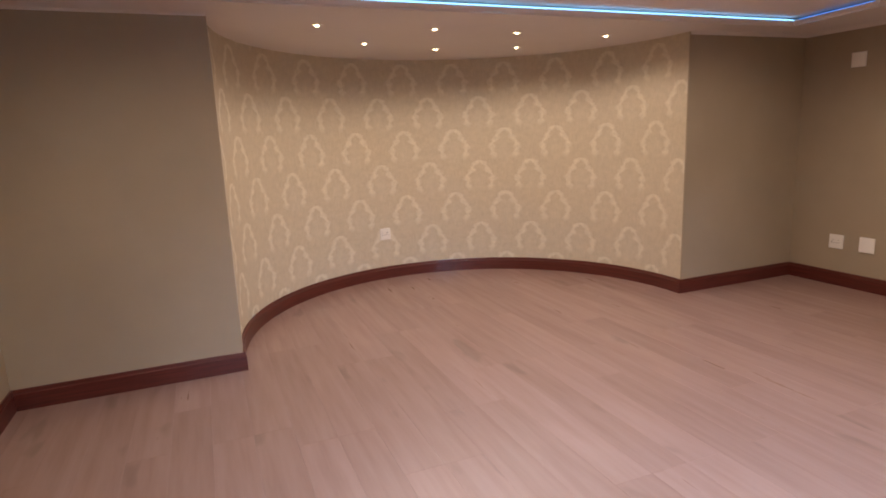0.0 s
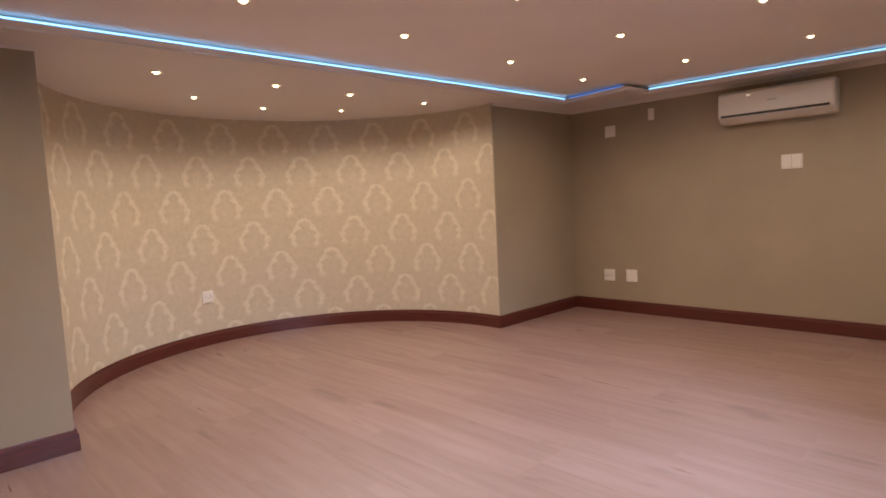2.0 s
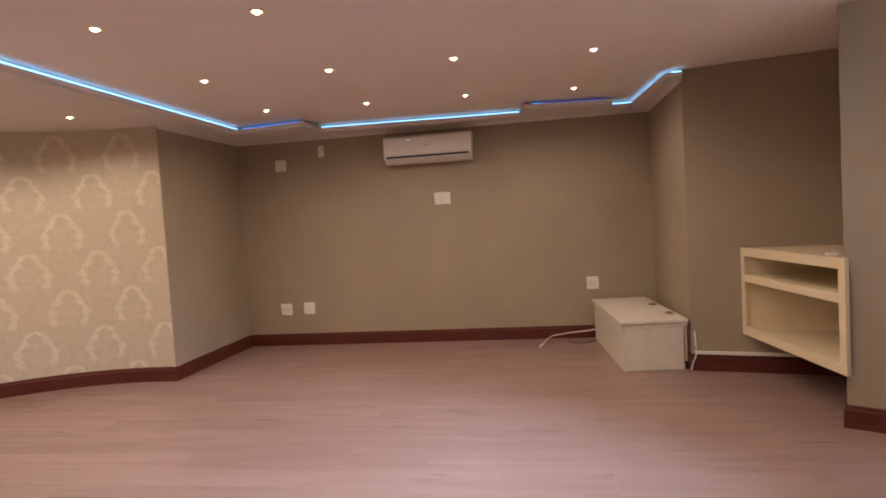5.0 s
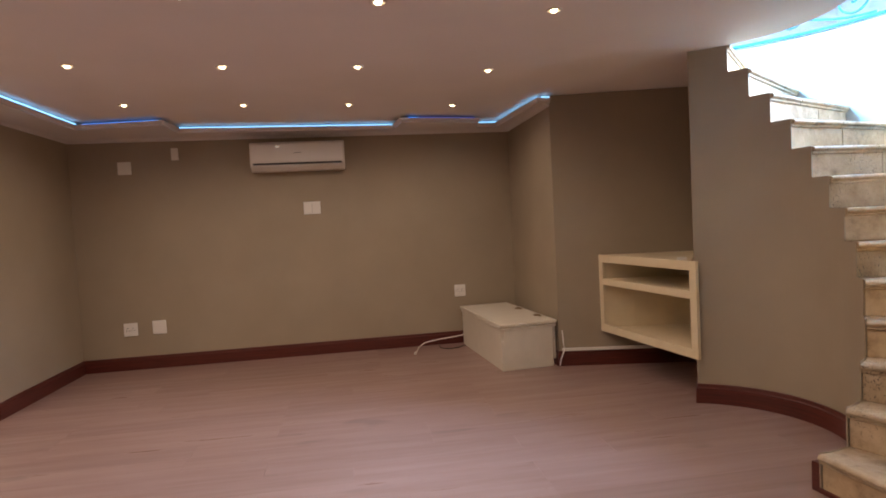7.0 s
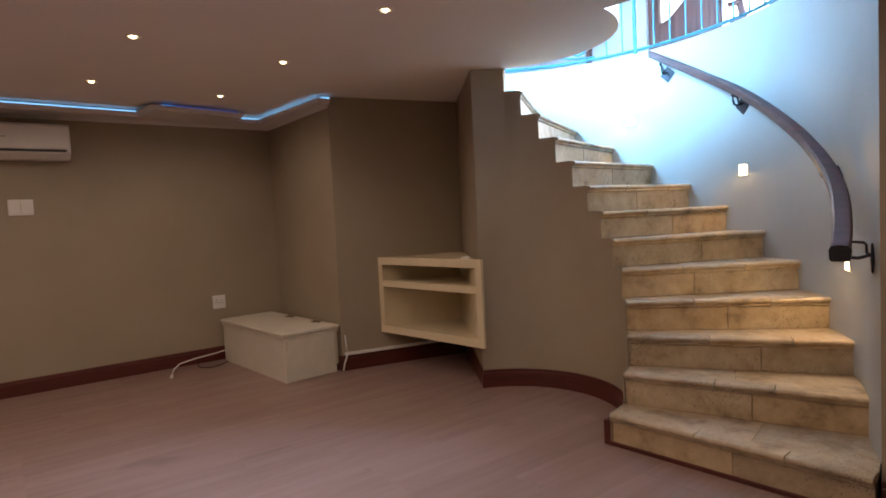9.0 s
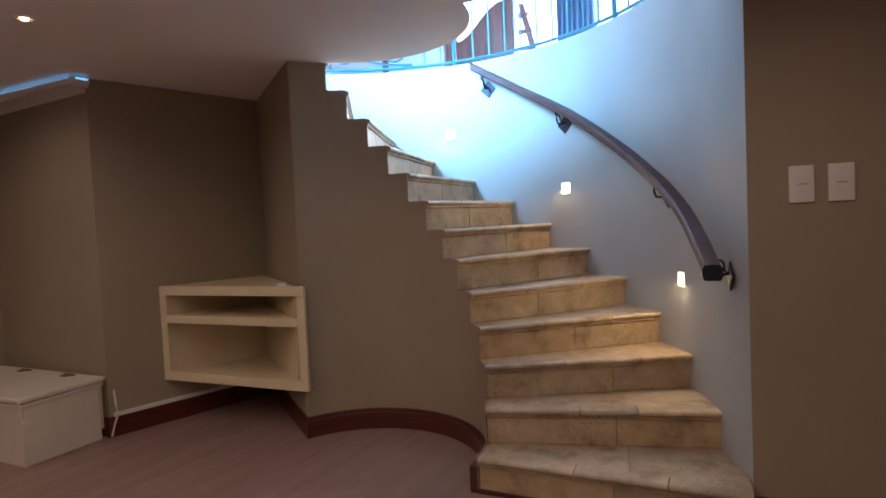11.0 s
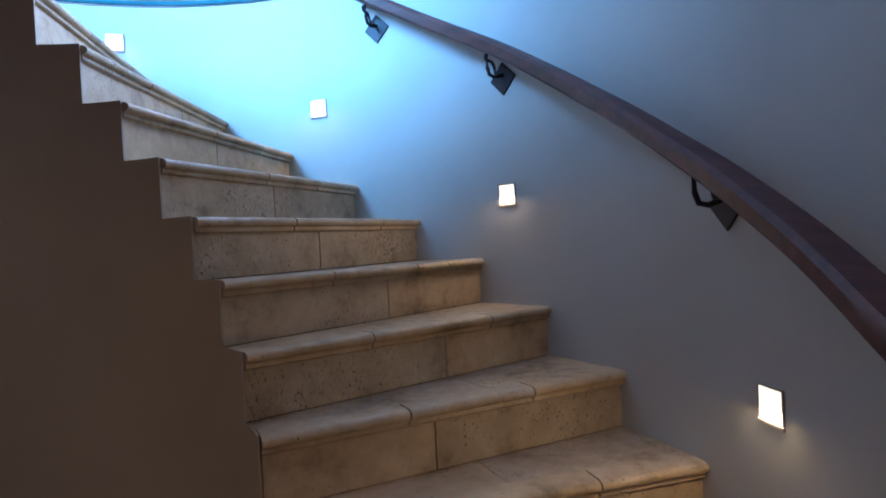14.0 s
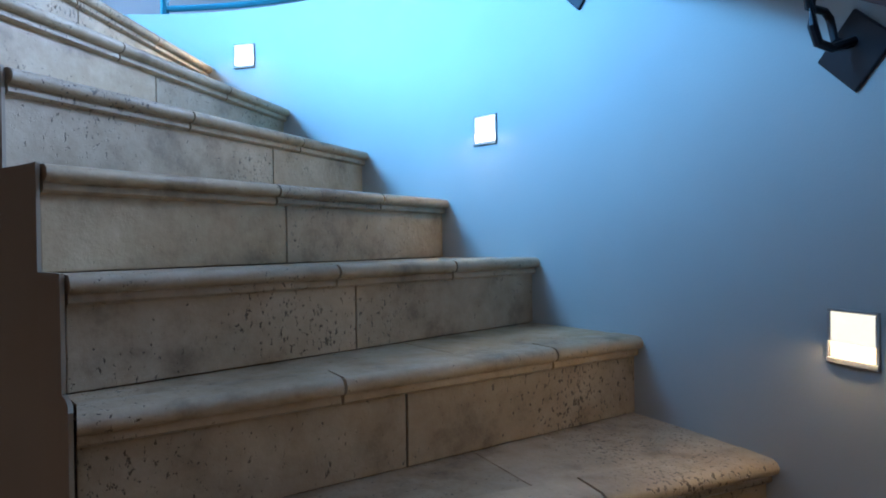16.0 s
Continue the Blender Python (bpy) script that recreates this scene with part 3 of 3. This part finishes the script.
cable = thing("power_cable", (0, 0, 0), "loose white cable lying on the floor beside the chest", "cable")
pts = [(5.585, 0.62, 0.10), (5.56, 0.75, 0.085), (5.54, 0.92, 0.075), (5.5, 1.08, 0.06), (5.44, 1.15, 0.03), (5.36, 1.18, 0.008), (5.29, 1.20, 0.007)]
smooth(part("cord", tube(pts, 0.006), PLASTIC, cable))
smooth(part("plug", tube([(5.31, 1.195, 0.012), (5.25, 1.21, 0.012)], 0.012), PLASTIC, cable))
cable = thing("black_cable", (0, 0, 0), "thin dark cable curled on the floor by the chest", "cable")
pts = [(5.60, 0.60, 0.05), (5.5, 0.66, 0.006), (5.40, 0.75, 0.006), (5.37, 0.86, 0.006), (5.45, 0.93, 0.006), (5.56, 0.93, 0.03)]
smooth(part("cord", tube(pts, 0.004), SLOT, cable))
cable = thing("wall_cable", (0, 0, 0), "white cable drooping behind the end of the chest", "cable")
smooth(part("cord", tube([(4.345, 0.05, 0.30), (4.338, 0.045, 0.2), (4.335, 0.04, 0.14), (4.33, 0.075, 0.06), (4.335, 0.085, 0.01)], 0.006), PLASTIC, cable))
trunk = tagged(part("cable_trunking", sweep([(4.365, SY - 0.02), RECESS[1]], [(0.0, 0.127), (0.0, 0.15), (0.022, 0.15), (0.022, 0.127)]), PLASTIC), "white cable trunking lying along the top of the skirting", "cable trunking")


def floating_cabinet():
    t = thing("wall_cabinet", (0, 0, 0), "cream open-fronted cabinet hung in the recess, with one shelf", "cabinet")
    f, w, z0, z1 = -0.425, 1.185, 0.285, 0.925
    xl, m = 3.12, pose(3.12, -0.425, 0, 0, 0, 6.7)
    back = [(4.245, -0.55), (4.185, -0.80), (4.105, -1.04), (3.2, -0.435)]
    plan = [(xl + 0.05, f - 0.01), (4.285, -0.30), *back]
    part("top", prism(plan, z1 - 0.028, z1 - 0.004), CREAM, t)
    part("bottom", prism(plan, z0 + 0.006, z0 + 0.03), CREAM, t)
    part("shelf", prism(plan, 0.695, 0.722), CREAM, t)
    part("back_panel", sweep(back, [(0.004, z0 + 0.03), (0.004, z1 - 0.03), (0.016, z1 - 0.03), (0.016, z0 + 0.03)]), CREAM, t)
    part("end_panel", sweep([(4.275, -0.31), (4.245, -0.55)], [(0.004, z0 + 0.03), (0.004, z1 - 0.03), (0.018, z1 - 0.03), (0.018, z0 + 0.03)]), CREAM, t)
    fr = [("rail", 0, w, z1 - 0.062, z1), ("rail", 0, w, z0, z0 + 0.062), ("rail", 0.058, w - 0.058, 0.676, 0.728), ("stile", 0, 0.058, z0 + 0.062, z1 - 0.062), ("stile", w - 0.058, w, z0 + 0.062, z1 - 0.062)]
    for name, a, c, lo, hi in fr:
        bm = box(a, c, -0.012, 0.012, lo, hi, 0.003)
        bmesh.ops.transform(bm, matrix=m, verts=bm.verts)
        part(name, bm, CREAM, t)
    cut = thing("cable_offcut", (3.33, -0.45, z1), "small white plastic fitting lying on the cabinet", "fitting")
    smooth(part("body", lathe([(0.03, -0.004), (0.034, 0.004), (0.03, 0.014), (0.012, 0.018)], 16), PLASTIC, cut))


floating_cabinet()

# ---- stairs ----


def radial_box(a, r0, r1, t0, t1, z0, z1, bevel=0.0):
    """A bar along the radius at angle a; t is measured tangentially, up the stairs positive."""
    bm = box(r0, r1, t0, t1, z0, z1, bevel)
    bmesh.ops.transform(bm, matrix=pose(CX, CY, 0, 0, 0, a), verts=bm.verts)
    return bm


def nosing(a, r0, r1, z):
    """Bull-nosed stone edge with a small bead under it."""
    prof = [(0.055, 0.0), (-0.012, 0.0), (-0.022, -0.004), (-0.027, -0.012), (-0.026, -0.021), (-0.020, -0.027), (-0.010, -0.029), (-0.012, -0.034), (-0.012, -0.041), (-0.006, -0.046), (0.01, -0.046), (0.055, -0.030)]
    bm = bmesh.new()
    w = 0.0026
    lo = [bm.verts.new((r0 + w, t, z + h)) for t, h in prof]
    hi = [bm.verts.new((r1 - w, t, z + h)) for t, h in prof]
    bm.faces.new(lo)
    bm.faces.new(hi[::-1])
    for i in range(len(prof)):
        bm.faces.new((lo[i], hi[i], hi[(i + 1) % len(prof)], lo[(i + 1) % len(prof)]))
    bmesh.ops.transform(bm, matrix=pose(CX, CY, 0, 0, 0, a), verts=bm.verts)
    return bm


stairs = thing("staircase", (CX, CY, 0), "curved staircase clad in worn honey travertine with bull-nosed treads", "staircase")
stairs.matrix_basis = Matrix()
rnd = random.Random(5)
for n in range(1, 15):
    a, z = ANGLES[n - 1], RISE * n
    ri, ro = RIN, ROUT + (0.06 if n == 1 else 0.02)
    e = ANGLES[n] if n < 14 else a
    if n < 14:
        core = prism([polar(ri + 0.002, a + 0.9), polar(ro, a + 0.35), polar(ro, min(e + 1.5, 327)), polar(ri + 0.002, min(e + 3, 327))], max(0, z - RISE - 0.02), z - 0.028)
    else:
        core = prism([polar(ri + 0.04, a + 0.9), polar(ro, a + 0.35), polar(ro, a + 2), polar(ri + 0.04, a + 4)], z - RISE + 0.005, z - 0.028)
    step = part("step", core, MORTAR, stairs, "dark grouted step bed")
    j = 0.52 + rnd.uniform(-0.12, 0.1)
    mid = ri + (ro - ri) * j
    for r0, r1 in ((ri, mid), (mid, ro)):
        part("riser_stone", radial_box(a, r0 + 0.0015, r1 - 0.0015, 0.0, 0.014, z - RISE, z - 0.040, 0.002), STONE, step)
    c1, c2 = ri + (ro - ri) * (0.36 + rnd.uniform(-0.05, 0.06)), ri + (ro - ri) * (0.70 + rnd.uniform(-0.05, 0.05))
    for r0, r1 in ((ri, c1), (c1, c2), (c2, ro)):
        smooth(part("nosing", nosing(a, r0, r1, z), STONE, step), 40)
    if n < 14:
        m2 = ri + (ro - ri) * (0.5 + rnd.uniform(-0.1, 0.1))
        for r0, r1 in ((ri, m2), (m2, ro)):
            w = 0.0012
            q = []
            for ang, off in ((a, 0.057), (e, 0.006)):
                for r in ((r0 + w, r1 - w) if ang == a else (r1 - w, r0 + w)):
                    c, s = math.cos(radians(ang)), math.sin(radians(ang))
                    q.append((CX + c * r - s * off, CY + s * r + c * off))
            part("tread_stone", prism(q, z - 0.026, z - 0.002), STONE, step)
part("kick_strip", radial_box(A1, RIN - 0.03, ROUT + 0.02, -0.012, 0.0, 0.0, 0.022, 0.003), MAHOG_X, stairs, "dark red strip along the foot of the first riser")
part("end_strip", radial_box(A1, RIN - 0.045, RIN - 0.006, -0.012, 0.045, 0.0, 0.13, 0.003), MAHOG_X, stairs, "dark skirting end at the first riser")


def step_light(a, z, first=None):
    r = ROUT
    m = pose(*polar(r, a), z, 0, 0, a - 90)
    if first is None:
        t = thing("step_light", (0, 0, 0), "square recessed step light glowing warm white in the stair wall", "step light", "step lights")
        t.matrix_basis = m
        bm = box(-0.042, 0.042, -0.007, 0.0, -0.046, -0.036, 0.002)
        for q in ((-0.042, 0.042, 0.036, 0.041), (-0.042, -0.036, -0.036, 0.036), (0.036, 0.042, -0.036, 0.036)):
            box(q[0], q[1], -0.005, 0.0, q[2], q[3], 0.0015, bm=bm)
        part("frame", bm, SEAM, t, "thin grey frame")
        part("diffuser", box(-0.036, 0.036, -0.004, 0.0, -0.036, 0.036, 0.001), STEPGLOW, t, "glowing warm white diffuser")
    else:
        t = copy_thing(first, m)
    lamp = bpy.data.lights.get("step_light")
    if lamp is None:
        lamp = bpy.data.lights.new("step_light", "AREA")
        lamp.size, lamp.energy, lamp.color = 0.08, 6.0, (1.0, 0.68, 0.33)
    l = new("step_light_beam", lamp)
    (px, py), (qx, qy) = polar(r - 0.012, a), polar(0.4, a)
    l.matrix_world = look((px, py, z), (qx, qy, z - 0.9))
    return t


f1 = step_light(213.9, 0.908)
step_light(248.9, 1.462, f1)
step_light(280.2, 1.944, f1)
step_light(311.3, 2.305, f1)


def rail_z(a):
    return float(np.interp(a, (187.5, 198, 210, 220, 232, 246, 258, 272.5), (1.015, 1.155, 1.335, 1.495, 1.705, 1.962, 2.16, 2.41)))


def handrail():
    t = thing("handrail", (0, 0, 0), "dark mahogany handrail curving up the stair wall on iron brackets", "handrail")
    pts = [(*polar(ROUT - 0.088 + 0.3 * (drum(a) - ROUT), a), rail_z(a)) for a in [187.5 + i * (272.5 - 187.5) / 40 for i in range(41)]]
    bm = bmesh.new()
    rings = []
    prof = [(1.04 * p, 1.08 * q + 0.004) for p, q in ((-0.026, -0.029), (0.026, -0.029), (0.033, -0.020), (0.035, 0.012), (0.027, 0.026), (0.0, 0.029), (-0.027, 0.026), (-0.035, 0.012), (-0.033, -0.020))]
    for i, p in enumerate(pts):
        a = radians(187.5 + i * 85.0 / 40)
        d = Vector((math.cos(a), math.sin(a), 0))
        rings.append([bm.verts.new(Vector(p) + d * x + Vector((0, 0, h))) for x, h in prof])
    for u, w in zip(rings, rings[1:]):
        for j in range(len(prof)):
            bm.faces.new((u[j], u[(j + 1) % len(prof)], w[(j + 1) % len(prof)], w[j]))
    bm.faces.new(rings[0])
    bm.faces.new(rings[-1][::-1])
    smooth(part("rail", bm, RAILWOOD, t), 35)
    cap = bmesh.new()
    ends = []
    for back in (0.3, -0.35):
        a = radians(187.5 + back)
        d = Vector((math.cos(a), math.sin(a), 0))
        at = Vector((*polar(ROUT - 0.088 + 0.3 * (drum(187.5) - ROUT), 187.5 + back), rail_z(187.5)))
        ends.append([cap.verts.new(at + d * (x * 1.06) + Vector((0, 0, h * 1.06))) for x, h in prof])
    for j in range(len(prof)):
        cap.faces.new((ends[0][j], ends[0][(j + 1) % len(prof)], ends[1][(j + 1) % len(prof)], ends[1][j]))
    cap.faces.new(ends[0])
    cap.faces.new(ends[1][::-1])
    part("end_cap", cap, BLACK, t, "black end cap of the rail")
    for a in (193.5, 217.7, 248.6, 269.5):
        zr = rail_z(a)
        br = part("bracket", tube([(*polar(ROUT - 0.085, a), zr - 0.03), (*polar(ROUT - 0.085, a), zr - 0.08), (*polar(ROUT - 0.075, a), zr - 0.105), (*polar(drum(a) - 0.05, a), zr - 0.11), (*polar(drum(a) - 0.003, a), zr - 0.095)], 0.007), BLACK, t, "black wrought iron bracket")
        part("upper_arm", tube([(*polar(ROUT - 0.068, a + 0.8), zr - 0.024), (*polar(ROUT - 0.066, a + 0.8), zr - 0.042), (*polar(drum(a) - 0.034, a + 0.8), zr - 0.046), (*polar(drum(a) - 0.024, a + 0.8), zr - 0.056), (*polar(drum(a) - 0.022, a + 0.6), zr - 0.09), (*polar(drum(a) - 0.006, a + 0.3), zr - 0.1)], 0.006), BLACK, br)
        bm = box(-0.045, 0.045, -0.007, 0.0, -0.045, 0.045, 0.003)
        bmesh.ops.transform(bm, matrix=pose(*polar(drum(a), a), zr - 0.11, 0, 0, a - 90) @ pose(0, 0, 0, 0, 45, 0), verts=bm.verts)
        part("wall_plate", bm, BLACK, br, "black diamond-shaped iron plate")


handrail()


def balustrade():
    t = thing("balustrade", (0, 0, 0), "teal painted wrought iron balustrade with scrolls round the stairwell", "balustrade")
    R, z0, z1 = ROUT + 0.05, 2.51, 3.40
    for z in (z0, z1):
        smooth(part("rail", tube([(*polar(R, 190 + i * 132 / 50), z) for i in range(51)], 0.012), TEAL, t))
    for a in (192, 235, 279, 322):
        x, y = polar(R, a)
        part("post", tube([(x, y, 2.45), (x, y, 3.42)], 0.016, 8), TEAL, t)
    a = 196.5
    while a < 291:
        if min(abs(a - k) for k in (235, 279)) > 2:
            x, y = polar(R, a)
            part("baluster", tube([(x, y, z0), (x, y, z1)], 0.007, 6), TEAL, t)
        a += 4.3
    for base, flip in ((295, 1), (307, -1), (318, 1)):
        pts = []
        for i in range(34):
            k = i / 33
            ang, rad = k * 11.0, 0.13 * (1 - k) + 0.02
            pts.append((*polar(R, base + flip * math.degrees(rad * math.cos(ang) / R)), z0 + 0.15 + rad * math.sin(ang)))
        smooth(part("scroll", tube(pts, 0.008, 6), TEAL, t))
    pts = [(*polar(R, 290 + i * 1.6), z0 + 0.02 + 0.35 * (i / 19) ** 2) for i in range(20)]
    smooth(part("sweep_bar", tube(pts, 0.009, 6), TEAL, t))


balustrade()

# upstairs: a glazed door with a curved wooden panel, a bright glass side light, a curtain
door = thing("upstairs_door", (3.2, Y0 + 0.14, UPPER), "brown wooden door with a curved lower panel and clear glass", "door")
part("stile", box(0.0, 0.11, -0.025, 0.025, 0, 2.7, 0.004), BROWN, door)
part("stile", box(0.72, 0.86, -0.025, 0.025, 0, 2.7, 0.004), BROWN, door)
part("top_rail", box(0.11, 0.72, -0.025, 0.025, 2.55, 2.7, 0.004), BROWN, door)
curve = [(0.11 + 0.61 * k / 12, 0.92 + 0.36 * (0.5 + 0.5 * math.cos(math.pi * k / 12))) for k in range(13)]
bm = prism([(0.11, 0.0)] + [(0.72, 0.0)] + curve[::-1], -0.018, 0.018)
bmesh.ops.transform(bm, matrix=pose(0, 0, 0, 90, 0, 0), verts=bm.verts)
part("lower_panel", bm, BROWN, door)
frame_post = tagged(part("door_post", box(4.86, 4.93, Y0 + 0.2, Y0 + 0.25, UPPER, 4.6, 0.004), BROWN), "dark red-brown wooden post against the upstairs wall", "post")
side = thing("side_window", (2.3, Y0 + 0.1, UPPER), "white framed bright glass side window upstairs", "window")
for x0, x1, z0, z1 in ((0.0, 0.05, 0, 2.7), (0.86, 0.9, 0, 2.7), (0.05, 0.86, 0, 0.08), (0.05, 0.86, 2.62, 2.7)):
    part("frame", box(x0, x1, -0.03, 0.03, z0, z1, 0.004), PLASTIC, side)
steps = thing("garden_steps", (2.79, Y0 - 0.02, UPPER), "brown wooden open steps outside the upstairs window", "steps")
bm = prism([(0.0, 0.0), (0.10, 0.0), (0.40, 1.25), (0.34, 1.25)], -0.015, 0.015)
bmesh.ops.transform(bm, matrix=pose(0, 0, 0, 90, 0, 0), verts=bm.verts)
part("stringer", bm, BROWN, steps)
for k in range(6):
    part("tread", box(0.06 + 0.045 * k, 0.30 + 0.03 * k, -0.03, 0.03, 0.16 + 0.19 * k, 0.20 + 0.19 * k, 0.004), BROWN, steps)
wide = thing("side_window", (1.0, Y0 + 0.1, UPPER), "wide white framed window beside the upstairs curtain", "window")
for x0, x1, z0, z1 in ((0.0, 0.05, 0, 2.7), (0.64, 0.68, 0.08, 2.62), (1.25, 1.3, 0, 2.7), (0.05, 1.25, 0, 0.08), (0.05, 1.25, 2.62, 2.7)):
    part("frame", box(x0, x1, -0.03, 0.03, z0, z1, 0.004), PLASTIC, wide)
bm = bmesh.new()
rows = [(0.40 * k / 40, 0.028 * math.sin(k * 1.15)) for k in range(41)]
for (xa, ya), (xb, yb) in zip(rows, rows[1:]):
    prism([(xa, ya), (xb, yb), (xb, yb + 0.004), (xa, ya + 0.004)], 0.03, 2.75, bm)
bmesh.ops.transform(bm, matrix=pose(2.24, Y0 + 0.27, UPPER), verts=bm.verts)
tagged(smooth(part("curtain", bm, plain("blue_grey_cloth", (0.12, 0.20, 0.30), 0.85))), "blue-grey curtain hanging beside the bright upstairs window", "curtain")

# ---- floor boards ----
floor = structure("floor", box(X0, 6.0, -2.3, 6.6, -0.12, -0.010), MORTAR, "pale oak laminate floor laid in long boards", "floor")
W, L = 0.193, 1.38
meshes = {}


def board(x, y, w, l):
    key = (round(w, 3), round(l, 3))
    if key not in meshes:
        bm = box(0.0001, w - 0.0001, 0.0001, l - 0.0001, -0.0095, 0.0, 0.0005, 1)
        meshes[key] = mesh_of(bm, "board", LAMINATE)
    ob = new("board", meshes[key])
    ob.parent = floor
    ob.location = (x, y, 0)


rnd = random.Random(11)
x = -1.5
while x < 5.66:
    y = (-1.2 if x < 0.7 or x > 4.2 else -0.95) - rnd.choice((0.0, 0.46, 0.92))
    top = 6.32 if 0.4 < x < 4.4 else 4.36
    while y < top:
        board(x, y, W, L)
        y += L
    x += W
